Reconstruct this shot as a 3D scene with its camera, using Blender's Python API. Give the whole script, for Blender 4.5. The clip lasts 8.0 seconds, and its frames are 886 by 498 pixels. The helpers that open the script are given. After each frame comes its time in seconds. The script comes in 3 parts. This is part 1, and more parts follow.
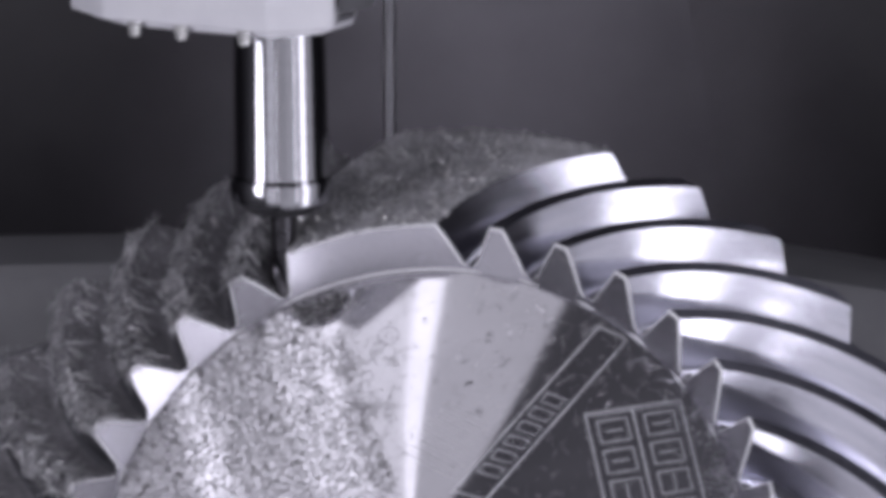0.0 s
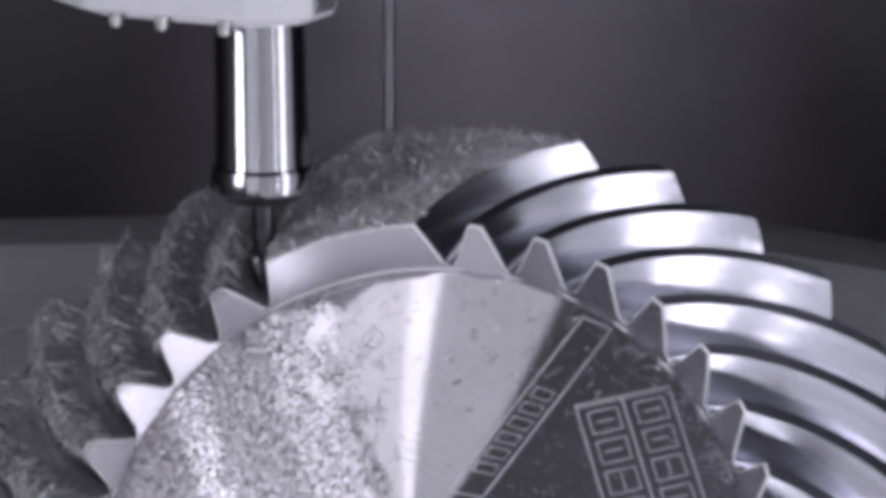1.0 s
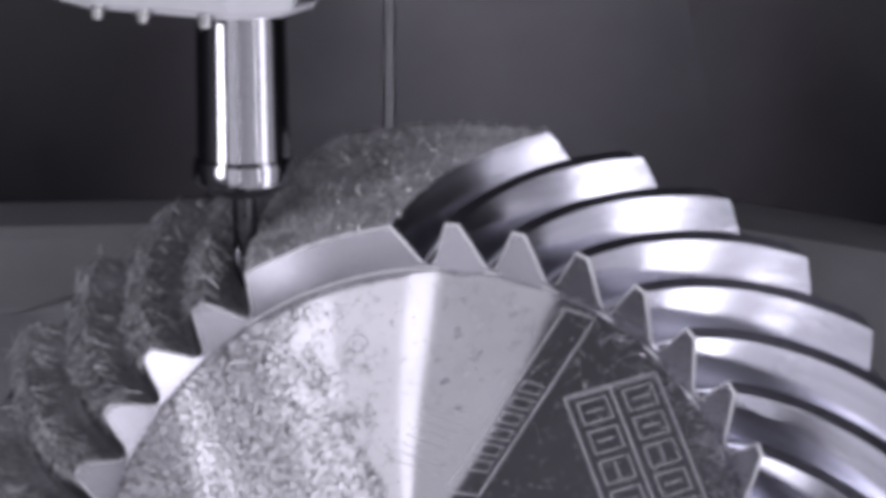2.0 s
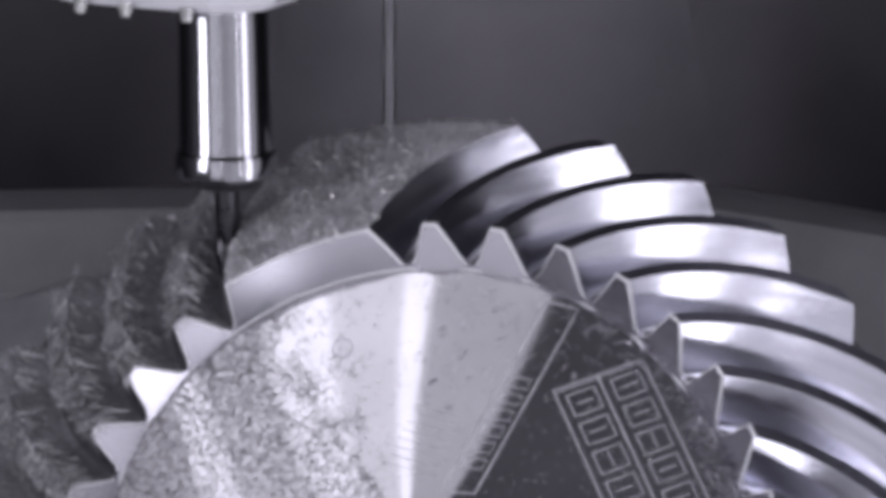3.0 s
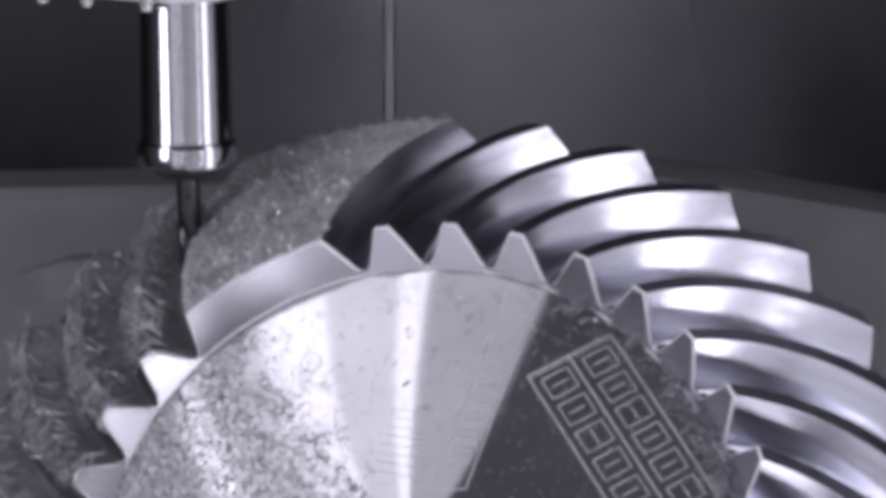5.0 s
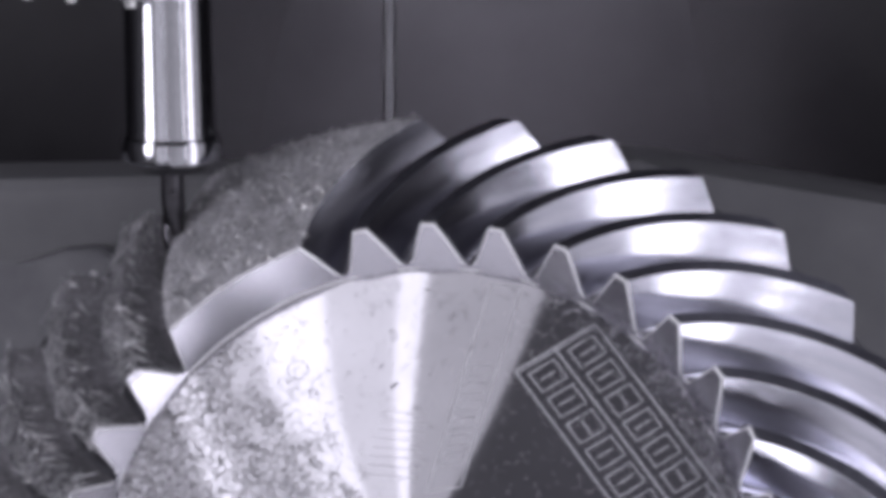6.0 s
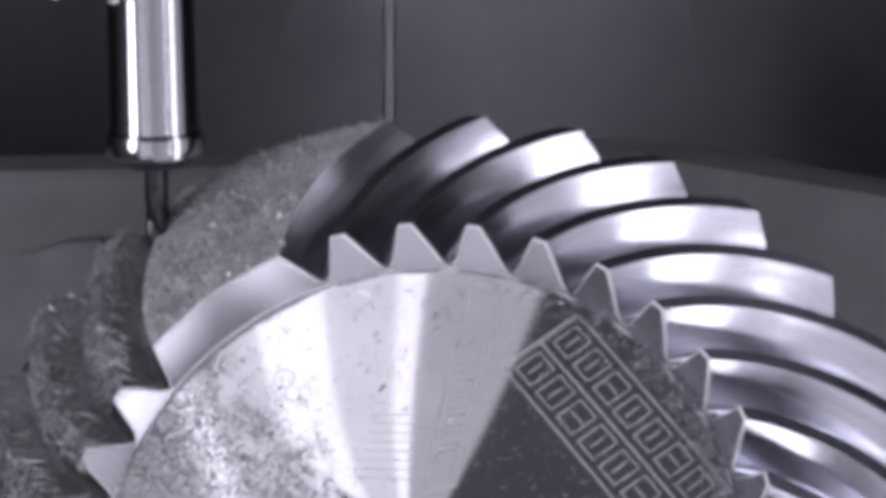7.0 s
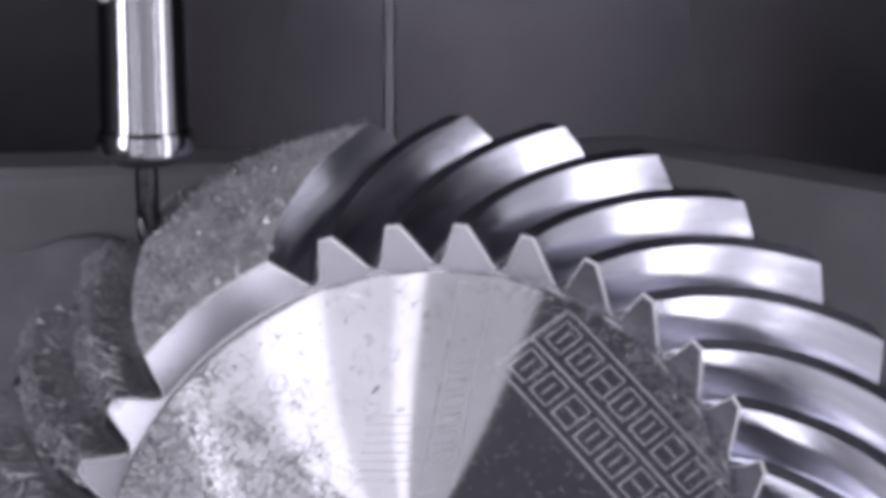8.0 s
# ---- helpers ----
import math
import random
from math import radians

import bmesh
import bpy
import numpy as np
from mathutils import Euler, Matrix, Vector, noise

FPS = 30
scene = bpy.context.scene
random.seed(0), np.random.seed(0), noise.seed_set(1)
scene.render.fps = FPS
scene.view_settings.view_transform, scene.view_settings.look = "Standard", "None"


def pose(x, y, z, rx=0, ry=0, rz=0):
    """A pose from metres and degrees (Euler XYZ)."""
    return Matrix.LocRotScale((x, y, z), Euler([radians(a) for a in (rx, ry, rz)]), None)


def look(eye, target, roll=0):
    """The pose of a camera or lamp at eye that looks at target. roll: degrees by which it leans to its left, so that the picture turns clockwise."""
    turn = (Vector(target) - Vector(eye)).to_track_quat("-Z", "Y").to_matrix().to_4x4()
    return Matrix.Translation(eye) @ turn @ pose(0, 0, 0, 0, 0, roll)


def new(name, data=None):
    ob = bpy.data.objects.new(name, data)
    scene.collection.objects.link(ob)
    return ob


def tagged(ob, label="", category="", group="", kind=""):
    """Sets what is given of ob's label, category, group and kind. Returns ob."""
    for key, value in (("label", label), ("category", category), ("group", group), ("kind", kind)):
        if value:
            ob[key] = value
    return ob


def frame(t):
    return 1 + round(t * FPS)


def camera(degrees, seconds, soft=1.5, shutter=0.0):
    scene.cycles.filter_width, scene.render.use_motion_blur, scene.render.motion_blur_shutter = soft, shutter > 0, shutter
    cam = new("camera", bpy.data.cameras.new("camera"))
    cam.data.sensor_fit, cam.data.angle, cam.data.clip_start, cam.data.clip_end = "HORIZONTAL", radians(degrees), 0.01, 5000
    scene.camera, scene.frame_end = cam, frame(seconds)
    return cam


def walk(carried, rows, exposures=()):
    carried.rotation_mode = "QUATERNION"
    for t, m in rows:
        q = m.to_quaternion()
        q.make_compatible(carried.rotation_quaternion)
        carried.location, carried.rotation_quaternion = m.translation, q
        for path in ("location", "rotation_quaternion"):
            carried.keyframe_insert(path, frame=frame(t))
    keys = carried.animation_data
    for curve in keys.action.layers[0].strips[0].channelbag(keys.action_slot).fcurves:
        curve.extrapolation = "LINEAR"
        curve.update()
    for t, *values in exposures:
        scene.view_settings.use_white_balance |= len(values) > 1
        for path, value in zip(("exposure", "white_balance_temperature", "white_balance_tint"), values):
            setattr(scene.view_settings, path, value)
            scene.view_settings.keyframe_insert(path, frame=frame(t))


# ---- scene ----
# the lens and the still camera, which looks down by 13 degrees into the machine
PITCH = 13.0
EYE = Vector((0.0, 0.0, 1.30))
FWD = Vector((0.0, math.cos(radians(PITCH)), -math.sin(radians(PITCH))))
UP = Vector((0.0, math.sin(radians(PITCH)), math.cos(radians(PITCH))))
RIGHT = Vector((1.0, 0.0, 0.0))
cam = camera(22.0, 8.0, soft=5.6)
walk(cam, [(0.0, look(EYE, EYE + FWD)), (8.0, look(EYE, EYE + FWD))],
     exposures=[(0.0, 0.16, 6080, 16), (8.0, 0.24, 6080, 16)])


def seen_from_eye(right, down, ahead):
    """A place given by metres to the right of, below and ahead of the camera."""
    return EYE + RIGHT * right - UP * down + FWD * ahead


# ---- world and lamps: a closed machining cell, its lamps and added fill panels ----
world = bpy.data.worlds.new("world")
scene.world = world
world.use_nodes = True
world.node_tree.nodes["Background"].inputs[0].default_value = (0.5, 0.5, 0.56, 1)
world.node_tree.nodes["Background"].inputs[1].default_value = 0.02


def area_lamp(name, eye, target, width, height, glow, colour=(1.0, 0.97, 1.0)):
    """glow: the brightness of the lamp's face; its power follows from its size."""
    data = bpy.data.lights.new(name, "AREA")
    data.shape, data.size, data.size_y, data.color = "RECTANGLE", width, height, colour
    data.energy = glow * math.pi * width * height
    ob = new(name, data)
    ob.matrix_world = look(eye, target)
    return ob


def roof_lamp(name, u0, u1, glow, z=2.285):
    """A light strip under the roof that runs askew from front to back; u0, u1: its two edges, measured across at y = 0.9."""
    data = bpy.data.lights.new(name, "AREA")
    data.shape, data.size, data.size_y, data.color = "RECTANGLE", (u1 - u0) * math.cos(ROOF_TURN), 1.4, (1.0, 0.97, 1.0)
    data.energy = glow * math.pi * data.size * data.size_y
    ob = new(name, data)
    ob.matrix_world = Matrix.Translation(((u0 + u1) / 2 - 0.06, 0.75, z)) @ Matrix.Rotation(-ROOF_TURN, 4, "Z")
    return ob


ROOF_TURN = math.atan(0.4)
# the door's windows in front, behind the camera
area_lamp("lamp_window_left", (-0.80, -0.70, 1.15), (-0.80, 1.0, 1.15), 0.75, 1.1, 0.8)
area_lamp("lamp_window_mid", (0.08, -0.70, 1.00), (0.08, 1.0, 1.00), 0.56, 1.4, 0.44)
area_lamp("lamp_window_right", (0.82, -0.70, 1.00), (0.82, 1.0, 1.00), 0.86, 1.4, 0.52)
# upright light tubes beside the door
area_lamp("lamp_tube_door", (-0.28, -0.68, 1.25), (-0.28, 1.0, 1.25), 0.030, 1.1, 5.0)
area_lamp("lamp_tube_corner", (1.20, -0.50, 1.20), (0.0, 1.1, 1.1), 0.05, 1.1, 5.0)
# the east side: a tall work lamp, and unseen dim panels added to brighten the teeth
area_lamp("lamp_east", (1.27, 0.27, 1.05), (0.0, 0.27, 1.05), 0.42, 2.28, 2.9)
area_lamp("fill_east_back", (1.275, 0.77, 1.00), (0.0, 0.77, 1.00), 0.54, 1.10, 0.42)
area_lamp("fill_east_front", (1.275, -0.32, 0.90), (0.0, -0.32, 0.90), 0.76, 1.50, 0.50)
area_lamp("fill_east_top", (1.275, 0.62, 1.90), (0.0, 0.62, 1.90), 0.36, 0.30, 0.8)
# unseen fill panels added above the floor, and a lamp on the west side
area_lamp("fill_low_corner", (0.79, 0.0, -0.150), (0.79, 0.0, 1.0), 0.34, 1.3, 3.0)
area_lamp("fill_low_front", (-0.30, 0.0, -0.155), (-0.30, 0.0, 1.0), 1.80, 1.3, 0.8)
area_lamp("fill_low_east", (1.11, 0.0, -0.155), (1.11, 0.0, 1.0), 0.28, 1.3, 1.0)
area_lamp("lamp_west", (-1.22, 0.25, 1.35), (-0.1, 1.1, 1.3), 0.55, 0.7, 7.5)
# the roof's light panels, side by side and askew
roof_lamp("lamp_roof_east", -0.235, 0.02, 0.50)
roof_lamp("lamp_roof_edge", -0.295, -0.235, 1.5)
roof_lamp("lamp_roof_panel", -0.455, -0.295, 0.90)
roof_lamp("lamp_roof_stripe", -0.60, -0.455, 1.5)
roof_lamp("lamp_roof_mid", -0.735, -0.60, 0.88)
roof_lamp("lamp_roof_tube", -0.79, -0.735, 1.9)
roof_lamp("lamp_roof_west", -1.10, -0.79, 0.62)
# unseen panel added to brighten the tooth flanks by way of their neighbours
area_lamp("fill_roof_corner", (1.06, 1.60, 2.288), (1.06, 1.601, 0.0), 0.42, 0.80, 0.9)
# an added unseen beam that imitates the sheen on the back wall
beam = area_lamp("fill_wall_beam", (0.05, 1.36, 2.22), (0.04, 2.03, 0.98), 0.16, 0.16, 15.0)
beam.data.spread = radians(25)


# ---- materials ----
def material(name, base, rough=0.5, metal=0.0):
    m = bpy.data.materials.new(name)
    m.use_nodes = True
    b = m.node_tree.nodes["Principled BSDF"]
    b.inputs["Base Color"].default_value = (*base, 1)
    b.inputs["Roughness"].default_value = rough
    b.inputs["Metallic"].default_value = metal
    return m, m.node_tree, b


def noise_tex(tree, scale, detail=4.0, rough=0.6, coords="Object", stretch=None):
    tc = tree.nodes.new("ShaderNodeTexCoord")
    n = tree.nodes.new("ShaderNodeTexNoise")
    n.inputs["Scale"].default_value = scale
    n.inputs["Detail"].default_value = detail
    n.inputs["Roughness"].default_value = rough
    if stretch:
        mp = tree.nodes.new("ShaderNodeMapping")
        mp.inputs["Scale"].default_value = stretch
        tree.links.new(tc.outputs[coords], mp.inputs["Vector"])
        tree.links.new(mp.outputs["Vector"], n.inputs["Vector"])
    else:
        tree.links.new(tc.outputs[coords], n.inputs["Vector"])
    return n


def ramp(tree, source, stops):
    r = tree.nodes.new("ShaderNodeValToRGB")
    e = r.color_ramp.elements
    while len(e) < len(stops):
        e.new(0.5)
    for k, (p, c) in enumerate(stops):
        e[k].position = p
        e[k].color = (c, c, c, 1) if not isinstance(c, tuple) else (*c, 1)
    tree.links.new(source, r.inputs["Fac"])
    return r


def bump(tree, source, shader, strength, distance):
    b = tree.nodes.new("ShaderNodeBump")
    b.inputs["Strength"].default_value = strength
    b.inputs["Distance"].default_value = distance
    tree.links.new(source, b.inputs["Height"])
    tree.links.new(b.outputs["Normal"], shader.inputs["Normal"])
    return b


def grained(name, dark, light, rough, metal, scale, bump_size, rough_spread=0.12, stretch=None):
    """A surface with two scales of variation in colour, gloss and relief."""
    m, tree, b = material(name, light, rough, metal)
    n1 = noise_tex(tree, scale, 6.0, 0.65, stretch=stretch)
    n2 = noise_tex(tree, scale * 0.11, 3.0, 0.5)
    mix = tree.nodes.new("ShaderNodeMath")
    mix.operation = "MULTIPLY_ADD"
    mix.inputs[1].default_value = 0.55
    tree.links.new(n1.outputs["Fac"], mix.inputs[0])
    half = tree.nodes.new("ShaderNodeMath")
    half.operation = "MULTIPLY"
    half.inputs[1].default_value = 0.45
    tree.links.new(n2.outputs["Fac"], half.inputs[0])
    tree.links.new(half.outputs[0], mix.inputs[2])
    r = ramp(tree, mix.outputs[0], [(0.35, dark), (0.65, light)])
    tree.links.new(r.outputs["Color"], b.inputs["Base Color"])
    rr = ramp(tree, mix.outputs[0], [(0.3, max(0.02, rough - rough_spread)), (0.7, min(1.0, rough + rough_spread))])
    tree.links.new(rr.outputs["Color"], b.inputs["Roughness"])
    bump(tree, n1.outputs["Fac"], b, 0.6, bump_size)
    return m


def turned(name, base, rough, groove_depth):
    """Bare steel turned on a lathe, with fine grain and faint stains."""
    m, tree, b = material(name, base, rough, 1.0)
    n = noise_tex(tree, 700.0, 5.0, 0.7)
    n2 = noise_tex(tree, 14.0, 3.0, 0.5)
    r = ramp(tree, n2.outputs["Fac"], [(0.35, tuple(c * 0.86 for c in base)), (0.65, base)])
    tree.links.new(r.outputs["Color"], b.inputs["Base Color"])
    rr = ramp(tree, n.outputs["Fac"], [(0.3, rough * 0.85), (0.75, min(1.0, rough * 1.2))])
    tree.links.new(rr.outputs["Color"], b.inputs["Roughness"])
    bump(tree, n.outputs["Fac"], b, 0.025, groove_depth)
    return m


STEEL = (0.62, 0.61, 0.64)
M_FACE = turned("turned_steel", STEEL, 0.06, 0.0001)


def feed_marked(name, base, rough):
    """Ball-milled steel: long fine feed lines that run along each tooth, with broader bands in its gloss."""
    m, tree, b = material(name, base, rough, 1.0)
    fine = noise_tex(tree, 1.0, 4.0, 0.6, coords="UV", stretch=(9.0, 1400.0, 1.0))
    broad = noise_tex(tree, 1.0, 3.0, 0.55, coords="UV", stretch=(14.0, 190.0, 1.0))
    r = ramp(tree, broad.outputs["Fac"], [(0.30, tuple(c * 0.80 for c in base)), (0.62, base)])
    tree.links.new(r.outputs["Color"], b.inputs["Base Color"])
    rr = ramp(tree, broad.outputs["Fac"], [(0.3, rough + 0.07), (0.7, rough - 0.07)])
    tree.links.new(rr.outputs["Color"], b.inputs["Roughness"])
    wave = bump(tree, broad.outputs["Fac"], b, 0.5, 0.00016)
    lines = bump(tree, fine.outputs["Fac"], b, 0.35, 0.00012)
    tree.links.new(wave.outputs["Normal"], lines.inputs["Normal"])
    return m


M_FLANK = feed_marked("feed_marked_steel", (0.71, 0.71, 0.79), 0.19)
M_TOE = turned("faced_steel", (0.56, 0.55, 0.60), 0.25, 0.00006)
# near-white, barely metallic: the glint of chamfers and rim is put into the colour
M_BRIGHT = grained("edge_glint", (0.82, 0.82, 0.84), (0.92, 0.92, 0.94), 0.45, 0.25, 200.0, 0.0001)
# the shade between the teeth is put into this dark colour
M_SLOT = grained("darkened_rough_steel", (0.12, 0.12, 0.13), (0.24, 0.24, 0.26), 0.5, 1.0, 60.0, 0.0001)
M_BLANK = grained("scaly_blank_steel", (0.22, 0.22, 0.23), (0.72, 0.71, 0.74), 0.55, 0.15, 420.0, 0.0022)
M_ROUGH = grained("coarse_hobbed_steel", (0.07, 0.07, 0.075), (0.34, 0.33, 0.35), 0.5, 0.3, 300.0, 0.0014)
# the dark surroundings that the lands mirror are put into their colour
M_LAND = grained("darkened_land_steel", (0.09, 0.09, 0.11), (0.18, 0.18, 0.21), 0.40, 1.0, 140.0, 0.0002)
M_BURR = grained("dull_steel_burr", (0.36, 0.36, 0.37), (0.78, 0.78, 0.79), 0.42, 0.6, 300.0, 0.0002)
M_CHIP = grained("steel_chip", (0.35, 0.35, 0.37), (0.75, 0.75, 0.78), 0.3, 0.9, 300.0, 0.0002)
M_SPECK, _t, _b = material("mixed_steel_specks", (0.4, 0.4, 0.42), 0.36, 0.8)
_g = _t.nodes.new("ShaderNodeNewGeometry")
_r = ramp(_t, _g.outputs["Random Per Island"], [(0.0, 0.16), (0.4, 0.45), (0.75, 0.78), (1.0, 0.95)])
_t.links.new(_r.outputs["Color"], _b.inputs["Base Color"])
M_ENGRAVE = grained("engraved_groove", (0.62, 0.62, 0.65), (0.88, 0.88, 0.90), 0.45, 0.3, 200.0, 0.0001)
M_CHROME = grained("ground_chuck_steel", (0.38, 0.38, 0.40), (0.46, 0.46, 0.49), 0.13, 1.0, 60.0, 0.00002, 0.03, stretch=(1, 1, 8))
M_DARKRING = grained("black_seal", (0.012, 0.012, 0.014), (0.03, 0.03, 0.033), 0.35, 0.0, 90.0, 0.0001)
M_CARBIDE = grained("coated_carbide", (0.05, 0.05, 0.055), (0.11, 0.105, 0.115), 0.3, 1.0, 120.0, 0.00005)
M_HEAD = grained("white_enamel", (0.70, 0.70, 0.74), (0.82, 0.82, 0.85), 0.35, 0.0, 30.0, 0.0001)
M_HEADDARK = grained("dark_grey_enamel", (0.10, 0.10, 0.11), (0.17, 0.17, 0.18), 0.4, 0.0, 30.0, 0.0001)
M_BOLT = grained("zinc_nozzle", (0.6, 0.6, 0.6), (0.85, 0.85, 0.82), 0.3, 0.6, 80.0, 0.0001)
M_WALL = grained("dark_enamel_sheet", (0.026, 0.0245, 0.028), (0.041, 0.039, 0.044), 0.38, 0.0, 12.0, 0.0002, 0.08)
M_STRIP = grained("grey_joint_strip", (0.05, 0.05, 0.055), (0.085, 0.083, 0.09), 0.4, 0.0, 16.0, 0.0002)
M_TABLE = grained("grey_table_casting", (0.085, 0.085, 0.092), (0.135, 0.135, 0.143), 0.46, 0.0, 16.0, 0.0003)


# ---- mesh helpers ----
def sharpen_seams(me):
    """Edges where two materials meet are hard edges."""
    sides = {}
    for p in me.polygons:
        for key in p.edge_keys:
            sides.setdefault(key, set()).add(p.material_index)
    if len(me.materials) > 1:
        for e in me.edges:
            if len(sides.get(e.key, ())) > 1:
                e.use_edge_sharp = True


def mesh_object(name, bm, mats, smooth=True, parent=None, label=""):
    me = bpy.data.meshes.new(name)
    bmesh.ops.recalc_face_normals(bm, faces=bm.faces)
    bm.to_mesh(me)
    bm.free()
    for m in mats if isinstance(mats, (list, tuple)) else [mats]:
        me.materials.append(m)
    if smooth:
        me.shade_smooth()
        me.set_sharp_from_angle(angle=radians(32))
        sharpen_seams(me)
    ob = new(name, me)
    if parent:
        ob.parent = parent
    if label:
        tagged(ob, label)
    return ob


def part(name, bm, mats, parent, label="", smooth=True):
    return mesh_object(name, bm, mats, smooth, parent, label)


def lathe(profile, steps=96, closed=False):
    """A body turned round z from (radius, height) pairs."""
    bm = bmesh.new()
    rings = []
    for r, z in profile:
        if r < 1e-6:
            rings.append([bm.verts.new((0, 0, z))])
        else:
            rings.append([bm.verts.new((r * math.sin(2 * math.pi * k / steps), r * math.cos(2 * math.pi * k / steps), z)) for k in range(steps)])
    pairs = list(zip(rings, rings[1:])) + ([(rings[-1], rings[0])] if closed else [])
    for a, b in pairs:
        for k in range(steps):
            j = (k + 1) % steps
            if len(a) == 1 and len(b) == 1:
                continue
            if len(a) == 1:
                bm.faces.new((a[0], b[k], b[j]))
            elif len(b) == 1:
                bm.faces.new((a[k], b[0], a[j]))
            else:
                bm.faces.new((a[k], b[k], b[j], a[j]))
    return bm


def prism(outline, z0, z1, bevel=0.0):
    bm = bmesh.new()
    low = [bm.verts.new((x, y, z0)) for x, y in outline]
    high = [bm.verts.new((x, y, z1)) for x, y in outline]
    bm.faces.new(low[::-1])
    bm.faces.new(high)
    n = len(outline)
    for k in range(n):
        bm.faces.new((low[k], low[(k + 1) % n], high[(k + 1) % n], high[k]))
    if bevel:
        bmesh.ops.bevel(bm, geom=bm.edges[:], offset=bevel, segments=2, affect="EDGES", profile=0.6)
    return bm


def block(sx, sy, sz, at=(0, 0, 0), bevel=0.0):
    bm = bmesh.new()
    bmesh.ops.create_cube(bm, size=1.0, matrix=Matrix.Translation(at) @ Matrix.Diagonal((sx, sy, sz, 1)))
    if bevel:
        bmesh.ops.bevel(bm, geom=bm.edges[:], offset=bevel, segments=2, affect="EDGES", profile=0.6)
    return bm


# ---- the machining cell ----
def wall_panel(name, sx, sy, sz, at, mat=M_WALL, label="dark grey enamelled sheet metal wall of the machining cell"):
    ob = mesh_object(name, block(sx, sy, sz, at, 0.002), mat)
    return tagged(ob, label, "wall", kind="structure")


BACK = 2.05
wall_panel("wall_north_1", 1.90, 0.04, 2.5, (-1.003, BACK, 1.05))
wall_panel("wall_north_2", 1.90, 0.04, 2.5, (0.907, BACK, 1.05))
strip = mesh_object("trim", block(0.0080, 0.03, 2.5, (-0.048, BACK - 0.0075, 1.05), 0.002), M_STRIP)
tagged(strip, "grey folded joint strip between two wall sheets", "trim", kind="structure")
wall_panel("wall_west", 0.04, 3.0, 2.5, (-1.3, 0.6, 1.05))
wall_panel("wall_east", 0.04, 3.0, 2.5, (1.3, 0.6, 1.05))
wall_panel("wall_south", 2.7, 0.04, 2.5, (0, -0.75, 1.05))
tagged(mesh_object("ceiling", block(2.7, 2.9, 0.04, (0, 0.65, 2.32)), M_TABLE), "dark enamelled roof of the machining cell", "ceiling", kind="structure")
tagged(mesh_object("floor", block(2.7, 2.9, 0.04, (0, 0.65, -0.2)), M_WALL), "dark steel floor of the machining cell", "floor", kind="structure")

# ---- the bevel gear ----
R0 = 0.17                   # radius of the tooth tips at the toe
TEETH = 31
PITCH_ANGLE = 2 * math.pi / TEETH
FACE_R, FACE_Z = 0.536 * R0, -0.334 * R0        # the tip line, from toe to heel
FACE_LEN = math.hypot(FACE_R, FACE_Z)
INTO = (FACE_Z / FACE_LEN, -FACE_R / FACE_LEN)   # into the material, square to the tip line
DEPTH = 0.137 * R0          # tooth height at the toe
TOE_DEPTH = 0.158 * R0      # height of the toe's end face
TWIST = radians(19.2)       # the turn of a tooth from toe to heel
TIP_0 = radians(-0.9)       # the toe tip of tooth 0 at the clip's start


def twist(s):
    return TWIST * (0.68 * s + 0.32 * s * s)


def gear_point(s, g, turn):
    """s: toe 0 to heel 1; g: tip 0 to root 1; turn: clockwise from the top."""
    grow = 1 - 0.37 * s
    r = R0 + FACE_R * s + INTO[0] * DEPTH * grow * g
    z = FACE_Z * s + INTO[1] * DEPTH * grow * g
    return (r * math.sin(turn), r * math.cos(turn), z)


HALF_TIP, HALF_ROOT, LEAN = 0.105, 0.445, 0.11


def flank_rise(g):
    """A straight flank with a small fillet at the root."""
    return 0.90 * g + 12.0 * max(0.0, g - 0.90) ** 2 * min(1.0, 0.85 / max(g, 0.85))


def heel_cut(s, g):
    """The heel's end face slopes back towards the root."""
    return s - 0.05 * g * s ** 8


